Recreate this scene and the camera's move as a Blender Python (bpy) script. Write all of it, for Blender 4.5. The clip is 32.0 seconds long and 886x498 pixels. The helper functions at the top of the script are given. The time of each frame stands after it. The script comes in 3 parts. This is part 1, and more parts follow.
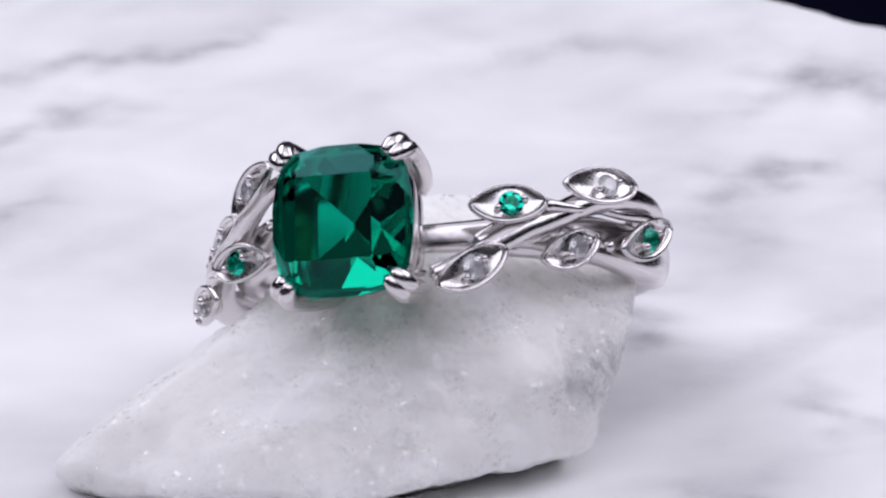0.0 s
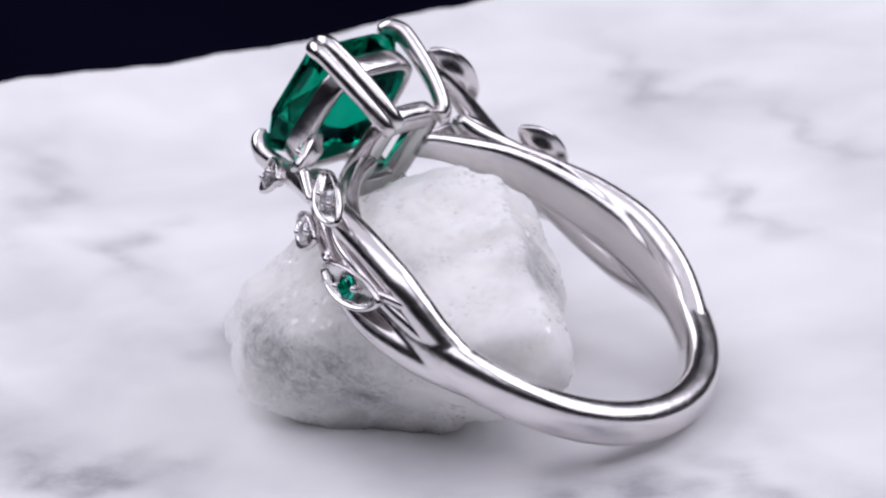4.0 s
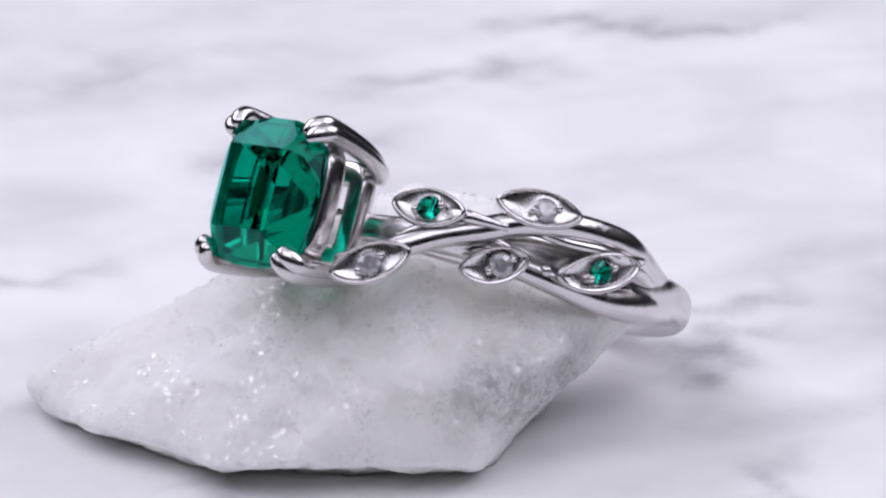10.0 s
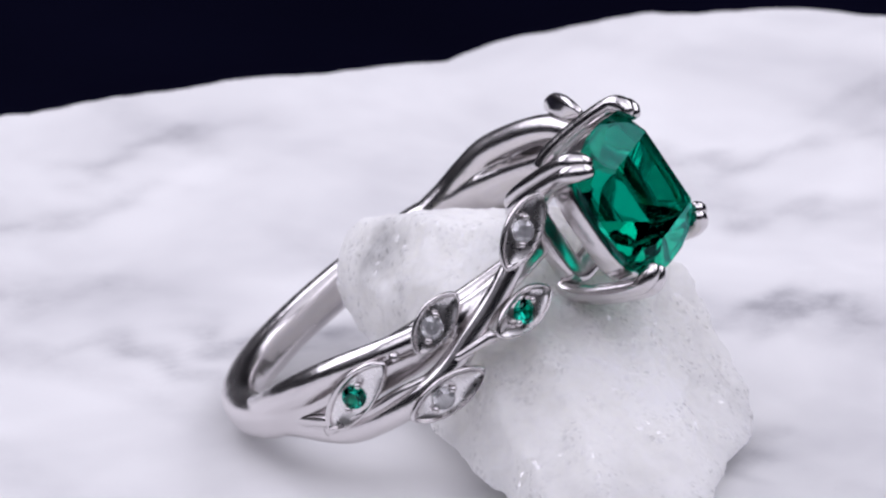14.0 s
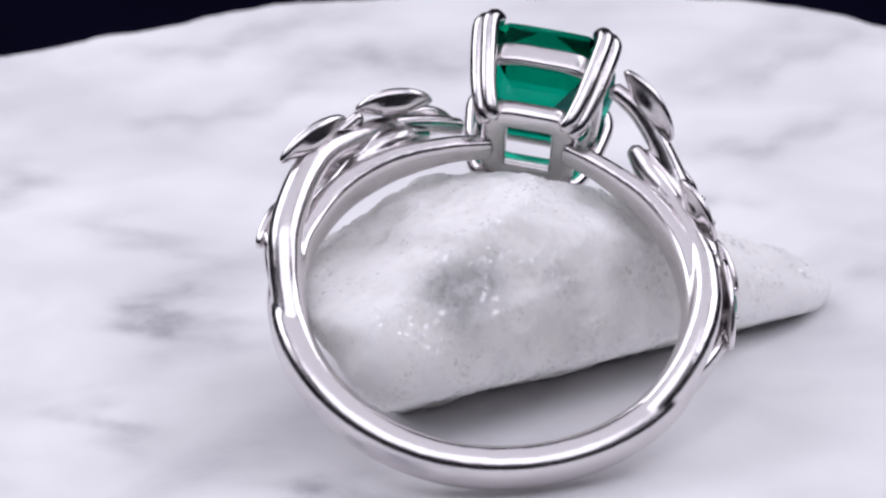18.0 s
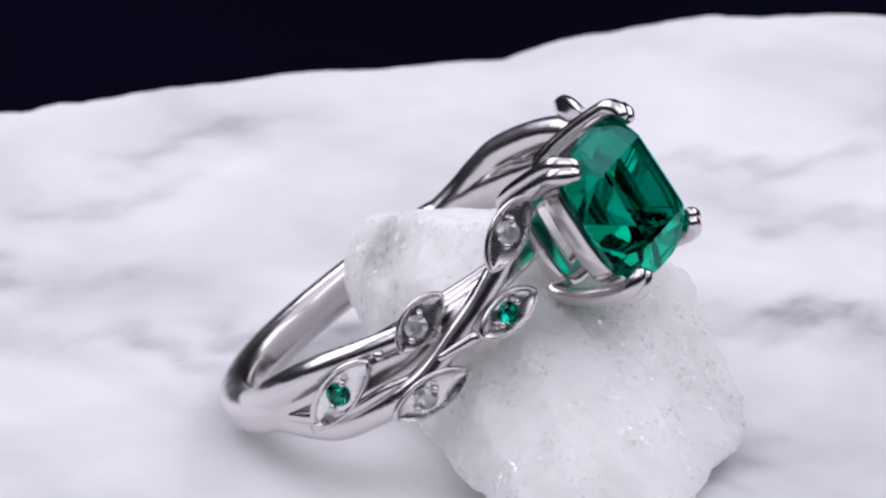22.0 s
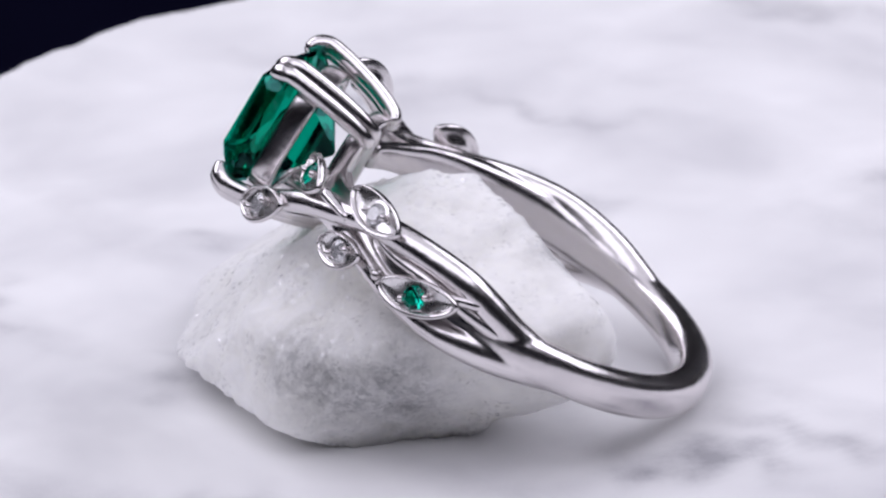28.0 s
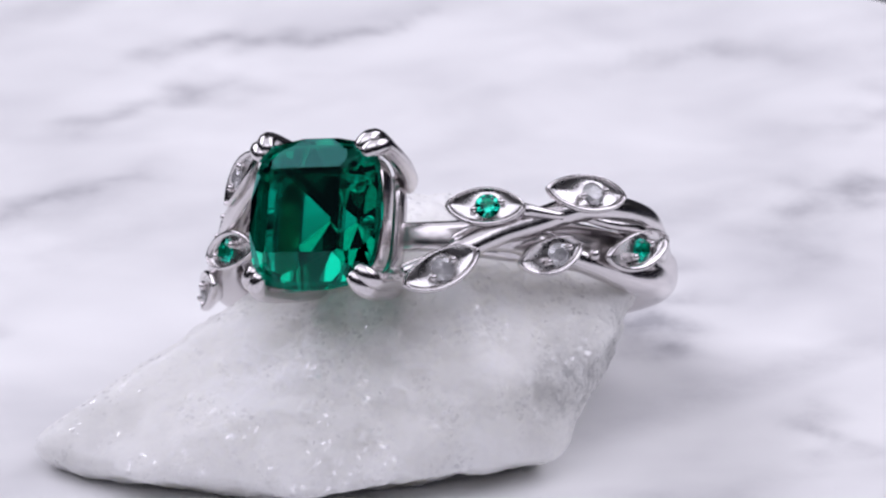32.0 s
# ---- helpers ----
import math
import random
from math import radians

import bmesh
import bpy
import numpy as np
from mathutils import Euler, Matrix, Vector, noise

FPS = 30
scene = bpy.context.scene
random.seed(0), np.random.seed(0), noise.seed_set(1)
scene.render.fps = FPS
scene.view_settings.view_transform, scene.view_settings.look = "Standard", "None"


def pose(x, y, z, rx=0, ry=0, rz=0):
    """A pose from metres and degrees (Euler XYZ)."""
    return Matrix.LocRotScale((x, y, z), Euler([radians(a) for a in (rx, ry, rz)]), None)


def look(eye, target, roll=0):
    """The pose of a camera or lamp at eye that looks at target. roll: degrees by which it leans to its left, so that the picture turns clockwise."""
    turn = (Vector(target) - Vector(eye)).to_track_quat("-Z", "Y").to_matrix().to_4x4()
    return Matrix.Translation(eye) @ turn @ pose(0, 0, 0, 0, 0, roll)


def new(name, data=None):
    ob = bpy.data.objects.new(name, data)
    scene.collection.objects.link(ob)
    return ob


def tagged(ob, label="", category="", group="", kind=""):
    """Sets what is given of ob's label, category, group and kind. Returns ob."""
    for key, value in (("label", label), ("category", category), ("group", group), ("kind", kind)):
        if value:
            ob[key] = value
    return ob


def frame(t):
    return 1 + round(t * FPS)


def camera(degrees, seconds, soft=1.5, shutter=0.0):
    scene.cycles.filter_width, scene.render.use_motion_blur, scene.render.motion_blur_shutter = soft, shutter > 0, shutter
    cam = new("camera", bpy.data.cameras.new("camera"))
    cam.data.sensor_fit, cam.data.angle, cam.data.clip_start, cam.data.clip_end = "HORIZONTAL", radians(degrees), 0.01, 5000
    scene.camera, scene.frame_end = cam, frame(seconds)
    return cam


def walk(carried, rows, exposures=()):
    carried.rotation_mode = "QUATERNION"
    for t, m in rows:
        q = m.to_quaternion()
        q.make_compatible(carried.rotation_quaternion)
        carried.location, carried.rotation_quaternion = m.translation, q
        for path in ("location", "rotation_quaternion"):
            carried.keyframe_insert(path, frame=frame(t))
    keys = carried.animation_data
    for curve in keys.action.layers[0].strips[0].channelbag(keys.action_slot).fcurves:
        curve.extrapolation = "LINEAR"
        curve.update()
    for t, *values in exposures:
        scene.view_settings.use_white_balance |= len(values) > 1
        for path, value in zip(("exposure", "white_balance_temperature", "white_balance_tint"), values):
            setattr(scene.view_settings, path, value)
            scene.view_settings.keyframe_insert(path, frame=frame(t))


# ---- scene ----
MM = 0.001

# ---- camera: a long lens on a stand, looking down on a turntable ----
cam = camera(6.902, 32.0, soft=2.2)
EYE = Vector((0.0, -0.32, 0.13648))
VIEW = look(EYE, EYE + Vector((-0.00294953, 0.92791554, -0.37277881)), -2.05)
walk(cam, [(0.0, VIEW), (32.0, VIEW)])
cam.data.dof.use_dof = True
cam.data.dof.focus_distance = 0.338
cam.data.dof.aperture_fstop = 155.0

# ---- light: a dark studio with soft boxes over the turntable ----
world = bpy.data.worlds.new("studio_dark")
world.use_nodes = True
world.node_tree.nodes["Background"].inputs["Color"].default_value = (0.135, 0.132, 0.158, 1)
world.node_tree.nodes["Background"].inputs["Strength"].default_value = 1.0
scene.world = world


def soft_box(name, eye, target, wide, deep, watts, colour):
    lamp = bpy.data.lights.new(name, "AREA")
    lamp.shape, lamp.size, lamp.size_y, lamp.energy, lamp.color = "RECTANGLE", wide, deep, watts, colour
    ob = new(name, lamp)
    ob.matrix_world = look(eye, target)
    return ob


LAMP = (0.895, 0.87, 1.0)
soft_box("top_soft_box", (0.0, 0.06, 0.60), (0, 0, 0), 0.60, 0.50, 0.72, LAMP)
soft_box("front_soft_box", (0.0, -0.37, 0.66), (0, 0, 0), 0.95, 0.46, 2.36, LAMP)
soft_box("side_soft_box", (-0.40, 0.25, 0.42), (0, 0, 0.0), 0.74, 0.34, 2.28, LAMP)
soft_box("side_soft_box", (0.43, 0.14, 0.41), (0, 0, 0.0), 0.64, 0.34, 1.8, LAMP)


# ---- materials ----
def material(name):
    m = bpy.data.materials.new(name)
    m.use_nodes = True
    nt = m.node_tree
    return m, nt, nt.nodes["Principled BSDF"]


def node(nt, kind, **values):
    n = nt.nodes.new(kind)
    for key, value in values.items():
        n.inputs[key].default_value = value
    return n


def ramp(nt, source, stops):
    n = nt.nodes.new("ShaderNodeValToRGB")
    e = n.color_ramp.elements
    while len(e) < len(stops):
        e.new(0.5)
    for el, (p, c) in zip(e, stops):
        el.position, el.color = p, (*c, 1)
    nt.links.new(source, n.inputs["Fac"])
    return n


def bump(nt, height, strength, distance, into):
    b = node(nt, "ShaderNodeBump", Strength=strength, Distance=distance)
    nt.links.new(height, b.inputs["Height"])
    nt.links.new(b.outputs["Normal"], into.inputs["Normal"])
    return b


def metal(name, colour, rough, grain, dents=0.12):
    m, nt, p = material(name)
    p.inputs["Base Color"].default_value = (*colour, 1)
    p.inputs["Metallic"].default_value = 1
    tc = nt.nodes.new("ShaderNodeTexCoord")
    fine = node(nt, "ShaderNodeTexNoise", Scale=grain, Detail=4.0)
    nt.links.new(tc.outputs["Object"], fine.inputs["Vector"])
    r = node(nt, "ShaderNodeMapRange", **{"To Min": rough * 0.8, "To Max": rough * 1.25})
    nt.links.new(fine.outputs["Fac"], r.inputs["Value"])
    nt.links.new(r.outputs["Result"], p.inputs["Roughness"])
    wave = node(nt, "ShaderNodeTexNoise", Scale=480.0, Detail=3.0)
    nt.links.new(tc.outputs["Object"], wave.inputs["Vector"])
    soft = bump(nt, wave.outputs["Fac"], 0.24, 0.00024, p)
    hard = bump(nt, fine.outputs["Fac"], dents, 0.00003 if dents < 0.5 else 0.00012, p)
    nt.links.new(soft.outputs["Normal"], hard.inputs["Normal"])
    return m


def gem(name, colour, inner, ior):
    """Cut stone: coloured where light passes its faces, a little also where it turns back inside."""
    m, nt, p = material(name)
    nt.nodes.remove(p)
    passing = node(nt, "ShaderNodeBsdfRefraction", Color=(*colour, 1), IOR=ior, Roughness=0.0)
    polish = node(nt, "ShaderNodeBsdfGlossy", Color=(*inner, 1), Roughness=0.0)
    gloss = node(nt, "ShaderNodeFresnel", IOR=ior - 0.13)
    mix = nt.nodes.new("ShaderNodeMixShader")
    nt.links.new(gloss.outputs["Fac"], mix.inputs["Fac"])
    nt.links.new(passing.outputs["BSDF"], mix.inputs[1])
    nt.links.new(polish.outputs["BSDF"], mix.inputs[2])
    nt.links.new(mix.outputs["Shader"], nt.nodes["Material Output"].inputs["Surface"])
    return m


def clear_gem(name):
    m, nt, p = material(name)
    p.inputs["Base Color"].default_value = (0.97, 0.97, 1.0, 1)
    # not fully clear: about a quarter plain white, painted in for sparkle
    p.inputs["Transmission Weight"].default_value = 0.76
    p.inputs["IOR"].default_value = 2.35
    p.inputs["Roughness"].default_value = 0.0
    return m


def marble():
    m, nt, p = material("white_marble")
    tc = nt.nodes.new("ShaderNodeTexCoord")
    vein = nt.nodes.new("ShaderNodeAttribute")
    vein.attribute_name = "vein"
    cloud = node(nt, "ShaderNodeTexNoise", Scale=80.0, Detail=3.0, Roughness=0.5, Distortion=0.3)
    nt.links.new(tc.outputs["Object"], cloud.inputs["Vector"])
    fine = node(nt, "ShaderNodeTexNoise", Scale=420.0, Detail=5.0, Roughness=0.65)
    nt.links.new(tc.outputs["Object"], fine.inputs["Vector"])
    # the veins break up in the fine noise
    mul = nt.nodes.new("ShaderNodeMath")
    mul.operation = "MULTIPLY"
    mr = node(nt, "ShaderNodeMapRange", **{"From Min": 0.3, "From Max": 0.7, "To Min": 0.45, "To Max": 1.3})
    nt.links.new(fine.outputs["Fac"], mr.inputs["Value"])
    nt.links.new(vein.outputs["Fac"], mul.inputs[0])
    nt.links.new(mr.outputs["Result"], mul.inputs[1])
    base = ramp(nt, cloud.outputs["Fac"], [(0.30, (0.70, 0.70, 0.715)), (0.5, (0.82, 0.82, 0.825)), (0.70, (0.92, 0.92, 0.92))])
    mix = nt.nodes.new("ShaderNodeMix")
    mix.data_type = "RGBA"
    nt.links.new(mul.outputs[0], mix.inputs["Factor"])
    nt.links.new(base.outputs["Color"], mix.inputs["A"])
    mix.inputs["B"].default_value = (0.41, 0.41, 0.435, 1)
    nt.links.new(mix.outputs["Result"], p.inputs["Base Color"])
    p.inputs["Roughness"].default_value = 0.55
    p.inputs["Subsurface Weight"].default_value = 0.0
    bump(nt, fine.outputs["Fac"], 0.15, 0.0001, p)
    return m


def quartz():
    m, nt, p = material("white_quartz")
    link = nt.links.new
    tc = nt.nodes.new("ShaderNodeTexCoord")
    big = node(nt, "ShaderNodeTexNoise", Scale=170.0, Detail=6.0, Roughness=0.6)
    grit = node(nt, "ShaderNodeTexNoise", Scale=1300.0, Detail=5.0, Roughness=0.7)
    grains = node(nt, "ShaderNodeTexVoronoi", Scale=5200.0)
    for n in (big, grit, grains):
        link(tc.outputs["Object"], n.inputs["Vector"])
    col = ramp(nt, big.outputs["Fac"], [(0.32, (0.76, 0.757, 0.745)), (0.46, (0.88, 0.875, 0.855)), (0.62, (0.95, 0.945, 0.92))])
    # grey of the stains, and of the shade painted on the undercut face
    stain_shade = nt.nodes.new("ShaderNodeAttribute")
    stain_shade.attribute_name = "stain_shade"
    mul = nt.nodes.new("ShaderNodeMath")
    mul.operation = "MULTIPLY"
    mr = node(nt, "ShaderNodeMapRange", **{"From Min": 0.35, "From Max": 0.65, "To Min": 0.65, "To Max": 1.05})
    link(grit.outputs["Fac"], mr.inputs["Value"])
    link(stain_shade.outputs["Fac"], mul.inputs[0])
    # crystal grains: some grey and glassy, some milky
    cell = nt.nodes.new("ShaderNodeSeparateColor")
    link(grains.outputs["Color"], cell.inputs["Color"])
    fleck = node(nt, "ShaderNodeMapRange", **{"From Min": 0.0, "From Max": 1.0, "To Min": 0.75, "To Max": 1.2})
    link(cell.outputs["Green"], fleck.inputs["Value"])
    both = nt.nodes.new("ShaderNodeMath")
    both.operation = "MULTIPLY"
    link(mr.outputs["Result"], both.inputs[0])
    link(fleck.outputs["Result"], both.inputs[1])
    link(both.outputs[0], mul.inputs[1])
    mul.use_clamp = True
    mix = nt.nodes.new("ShaderNodeMix")
    mix.data_type = "RGBA"
    link(mul.outputs[0], mix.inputs["Factor"])
    link(col.outputs["Color"], mix.inputs["A"])
    mix.inputs["B"].default_value = (0.36, 0.36, 0.365, 1)
    # zones where the grains show, some of them grey
    pick = node(nt, "ShaderNodeTexNoise", Scale=420.0, Detail=4.0, Roughness=0.6)
    link(tc.outputs["Object"], pick.inputs["Vector"])
    mask = ramp(nt, pick.outputs["Fac"], [(0.46, (0, 0, 0)), (0.60, (1, 1, 1))])
    grey = node(nt, "ShaderNodeMapRange", **{"From Min": 0.35, "From Max": 1.0, "To Min": 0.0, "To Max": 0.38})
    link(cell.outputs["Red"], grey.inputs["Value"])
    shown = nt.nodes.new("ShaderNodeMath")
    shown.operation = "MULTIPLY"
    link(grey.outputs["Result"], shown.inputs[0])
    link(mask.outputs["Color"], shown.inputs[1])
    grained = nt.nodes.new("ShaderNodeMix")
    grained.data_type = "RGBA"
    link(shown.outputs[0], grained.inputs["Factor"])
    link(mix.outputs["Result"], grained.inputs["A"])
    grained.inputs["B"].default_value = (0.66, 0.66, 0.655, 1)
    link(grained.outputs["Result"], p.inputs["Base Color"])
    p.inputs["Roughness"].default_value = 0.6
    p.inputs["Subsurface Weight"].default_value = 1.0
    p.inputs["Subsurface Radius"].default_value = (1.0, 1.0, 0.95)
    p.inputs["Subsurface Scale"].default_value = 0.0034
    bump(nt, grit.outputs["Fac"], 0.3, 0.00010, p)
    # scattered crystal faces, each tilted its own way, that flash as the stone turns
    geo = nt.nodes.new("ShaderNodeNewGeometry")
    tilt = nt.nodes.new("ShaderNodeVectorMath")
    tilt.operation = "MULTIPLY_ADD"
    link(grains.outputs["Color"], tilt.inputs[0])
    tilt.inputs[1].default_value = (0.9, 0.9, 0.9)
    tilt.inputs[2].default_value = (-0.45, -0.45, -0.45)
    add = nt.nodes.new("ShaderNodeVectorMath")
    add.operation = "ADD"
    link(geo.outputs["Normal"], add.inputs[0])
    link(tilt.outputs["Vector"], add.inputs[1])
    unit = nt.nodes.new("ShaderNodeVectorMath")
    unit.operation = "NORMALIZE"
    link(add.outputs["Vector"], unit.inputs[0])
    link(unit.outputs["Vector"], p.inputs["Coat Normal"])
    few = nt.nodes.new("ShaderNodeMath")
    few.operation = "GREATER_THAN"
    link(cell.outputs["Blue"], few.inputs[0])
    few.inputs[1].default_value = 0.85
    faces = nt.nodes.new("ShaderNodeMath")
    faces.operation = "MULTIPLY"
    link(few.outputs[0], faces.inputs[0])
    link(mask.outputs["Color"], faces.inputs[1])
    half = nt.nodes.new("ShaderNodeMath")
    half.operation = "MULTIPLY"
    link(faces.outputs[0], half.inputs[0])
    half.inputs[1].default_value = 0.9
    link(half.outputs[0], p.inputs["Coat Weight"])
    p.inputs["Coat Roughness"].default_value = 0.1
    p.inputs["Coat IOR"].default_value = 2.4
    return m


def cloth(name, colour):
    m, nt, p = material(name)
    tc = nt.nodes.new("ShaderNodeTexCoord")
    n = node(nt, "ShaderNodeTexNoise", Scale=60.0, Detail=6.0)
    nt.links.new(tc.outputs["Object"], n.inputs["Vector"])
    dark = tuple(c * 0.75 for c in colour)
    r = ramp(nt, n.outputs["Fac"], [(0.3, dark), (0.7, colour)])
    nt.links.new(r.outputs["Color"], p.inputs["Base Color"])
    p.inputs["Roughness"].default_value = 0.9
    p.inputs["Specular IOR Level"].default_value = 0.0
    bump(nt, n.outputs["Fac"], 0.2, 0.0005, p)
    return m


SILVER = metal("polished_white_gold", (0.715, 0.685, 0.69), 0.22, 900.0)
PITTED = metal("pitted_white_gold", (0.82, 0.80, 0.80), 0.27, 2600.0, 0.35)
EMERALD = gem("green_emerald", (0.02, 0.575, 0.445), (0.25, 0.84, 0.79), 1.60)
SMALL_EMERALD = gem("small_green_emerald", (0.14, 0.84, 0.72), (0.6, 0.95, 0.92), 1.60)
DIAMOND = clear_gem("clear_diamond")
MARBLE = marble()
QUARTZ = quartz()
NAVY = cloth("navy_cloth", (0.0026, 0.0026, 0.0085))


# ---- mesh helpers ----
def mesh_of(name, bm, mat, smooth=True):
    me = bpy.data.meshes.new(name)
    bmesh.ops.recalc_face_normals(bm, faces=bm.faces)
    bm.to_mesh(me)
    bm.free()
    me.materials.append(mat)
    if smooth:
        for f in me.polygons:
            f.use_smooth = True
    return me


def part(name, bm, mat, parent, label="", smooth=True, at=None):
    ob = new(name, bm if isinstance(bm, bpy.types.Mesh) else mesh_of(name, bm, mat, smooth))
    ob.parent = parent
    if at is not None:
        ob.matrix_basis = at
    return tagged(ob, label)


def welded(bm, lines):
    """Overlapping closed pieces (in metres) melted into one smooth casting, then parted again by the line that each face lies nearest.
    lines: names and rows of (x, y, z, half width, half height), in mm. Returns a mesh for each."""
    bmesh.ops.recalc_face_normals(bm, faces=bm.faces)
    bm.transform(Matrix.Scale(1 / MM, 4))
    rough = bpy.data.meshes.new("casting")
    bm.to_mesh(rough)
    bm.free()
    ob = new("casting", rough)
    remesh = ob.modifiers.new("melt", "REMESH")
    remesh.mode, remesh.voxel_size = "VOXEL", 0.075
    soften = ob.modifiers.new("soften", "SMOOTH")
    soften.factor, soften.iterations = 0.5, 10
    whole = bpy.data.meshes.new_from_object(ob.evaluated_get(bpy.context.evaluated_depsgraph_get()))
    bpy.data.objects.remove(ob)
    bpy.data.meshes.remove(rough)
    co = np.array([v.co for v in whole.vertices])
    normals = np.array([v.normal for v in whole.vertices])
    faces = [tuple(f.vertices) for f in whole.polygons]
    middle = np.array([f.center for f in whole.polygons])
    bpy.data.meshes.remove(whole)
    best, owner = np.full(len(faces), 1e9), np.zeros(len(faces), int)
    for i, (_, rows) in enumerate(lines):
        for x, y, z, w, h in rows:
            d = np.linalg.norm(middle - (x, y, z), axis=1) / max(0.3, (w + h) / 2)
            near = d < best
            best[near], owner[near] = d[near], i
    made = []
    for i, (name, _) in enumerate(lines):
        mine = [faces[k] for k in np.nonzero(owner == i)[0]]
        used = sorted({v for f in mine for v in f})
        place = {v: k for k, v in enumerate(used)}
        me = bpy.data.meshes.new(name)
        me.from_pydata((co[used] * MM).tolist(), [], [[place[v] for v in f] for f in mine])
        me.materials.append(SILVER)
        me.polygons.foreach_set("use_smooth", [True] * len(me.polygons))
        me.normals_split_custom_set_from_vertices(normals[used].tolist())
        made.append(me)
    return made


def curve_points(points, steps):
    """Catmull-Rom through rows of numbers (place and sizes together)."""
    P = [np.array(p, float) for p in points]
    P = [2 * P[0] - P[1]] + P + [2 * P[-1] - P[-2]]
    out = []
    for i in range(1, len(P) - 2):
        a, b, c, d = P[i - 1:i + 3]
        for k in range(steps):
            t = k / steps
            out.append(0.5 * (2 * b + (c - a) * t + (2 * a - 5 * b + 4 * c - d) * t * t + (3 * b - 3 * c + d - a) * t ** 3))
    out.append(P[-2])
    return out


def sweep(bm, rows, up, sides=16, power=2.0, closed=False, cap=True):
    """A tube along rows of (x, y, z, half width, half height), in mm; up(p) gives the height's direction."""
    rings, n = [], len(rows)
    for i, r in enumerate(rows):
        p = Vector(r[:3])
        q0 = Vector(rows[(i - 1) % n][:3]) if closed or i > 0 else p
        q1 = Vector(rows[(i + 1) % n][:3]) if closed or i < n - 1 else p
        along = (q1 - q0).normalized()
        u = up(p)
        u = (u - along * u.dot(along)).normalized()
        w = along.cross(u)
        ring = []
        for k in range(sides):
            a = 2 * math.pi * k / sides
            c, s = math.cos(a), math.sin(a)
            e = 2.0 / power
            x = math.copysign(abs(c) ** e, c) * r[3]
            y = math.copysign(abs(s) ** e, s) * r[4]
            ring.append(bm.verts.new((p + w * x + u * y) * MM))
        rings.append(ring)
    for i in range(n if closed else n - 1):
        a, b = rings[i], rings[(i + 1) % n]
        for k in range(sides):
            bm.faces.new((a[k], a[(k + 1) % sides], b[(k + 1) % sides], b[k]))
    if cap and not closed:
        for ring, r, sgn in ((rings[0], rows[0], -1), (rings[-1], rows[-1], 1)):
            other = rows[1] if sgn < 0 else rows[-2]
            tip = Vector(r[:3]) + (Vector(r[:3]) - Vector(other[:3])).normalized() * min(r[3], r[4]) * 0.6
            v = bm.verts.new(tip * MM)
            for k in range(sides):
                bm.faces.new((ring[k], ring[(k + 1) % sides], v))


def bead(bm, at, radius, squash=1.0, seg=10):
    m = Matrix.Translation(Vector(at) * MM) @ Matrix.Diagonal((radius * MM, radius * MM, radius * squash * MM, 1))
    bmesh.ops.create_uvsphere(bm, u_segments=seg, v_segments=max(6, seg // 2 + 2), radius=1.0, matrix=m)


def radial(p):
    return Vector((p.x, 0, p.z)).normalized()


def cut(bm, normal, reach):
    n = Vector(normal).normalized()
    g = bmesh.ops.bisect_plane(bm, geom=bm.verts[:] + bm.edges[:] + bm.faces[:], plane_co=n * reach, plane_no=n, clear_outer=True, dist=1e-6)
    edges = [e for e in g["geom_cut"] if isinstance(e, bmesh.types.BMEdge)]
    if edges:
        bmesh.ops.holes_fill(bm, edges=edges, sides=0)


def prism(half_x, half_y, low, high, sides, power):
    bm = bmesh.new()
    loops = []
    for z in (low, high):
        loop = []
        for k in range(sides):
            a = 2 * math.pi * (k + 0.5) / sides
            c, s = math.cos(a), math.sin(a)
            e = 2.0 / power
            loop.append(bm.verts.new((math.copysign(abs(c) ** e, c) * half_x, math.copysign(abs(s) ** e, s) * half_y, z)))
        loops.append(loop)
    bm.faces.new(loops[0][::-1])
    bm.faces.new(loops[1])
    for k in range(sides):
        j = (k + 1) % sides
        bm.faces.new((loops[0][k], loops[0][j], loops[1][j], loops[1][k]))
    return bm


def facet(bm, turn, slope, half, z):
    """One facet plane that leans by slope degrees and meets the girdle's height z at distance half."""
    a, s = radians(turn), radians(abs(slope))
    n = Vector((math.cos(a) * math.sin(s), math.sin(a) * math.sin(s), math.copysign(math.cos(s), slope)))
    cut(bm, n, n.dot(Vector((math.cos(a) * half, math.sin(a) * half, z))))


PAVILION = 43.0


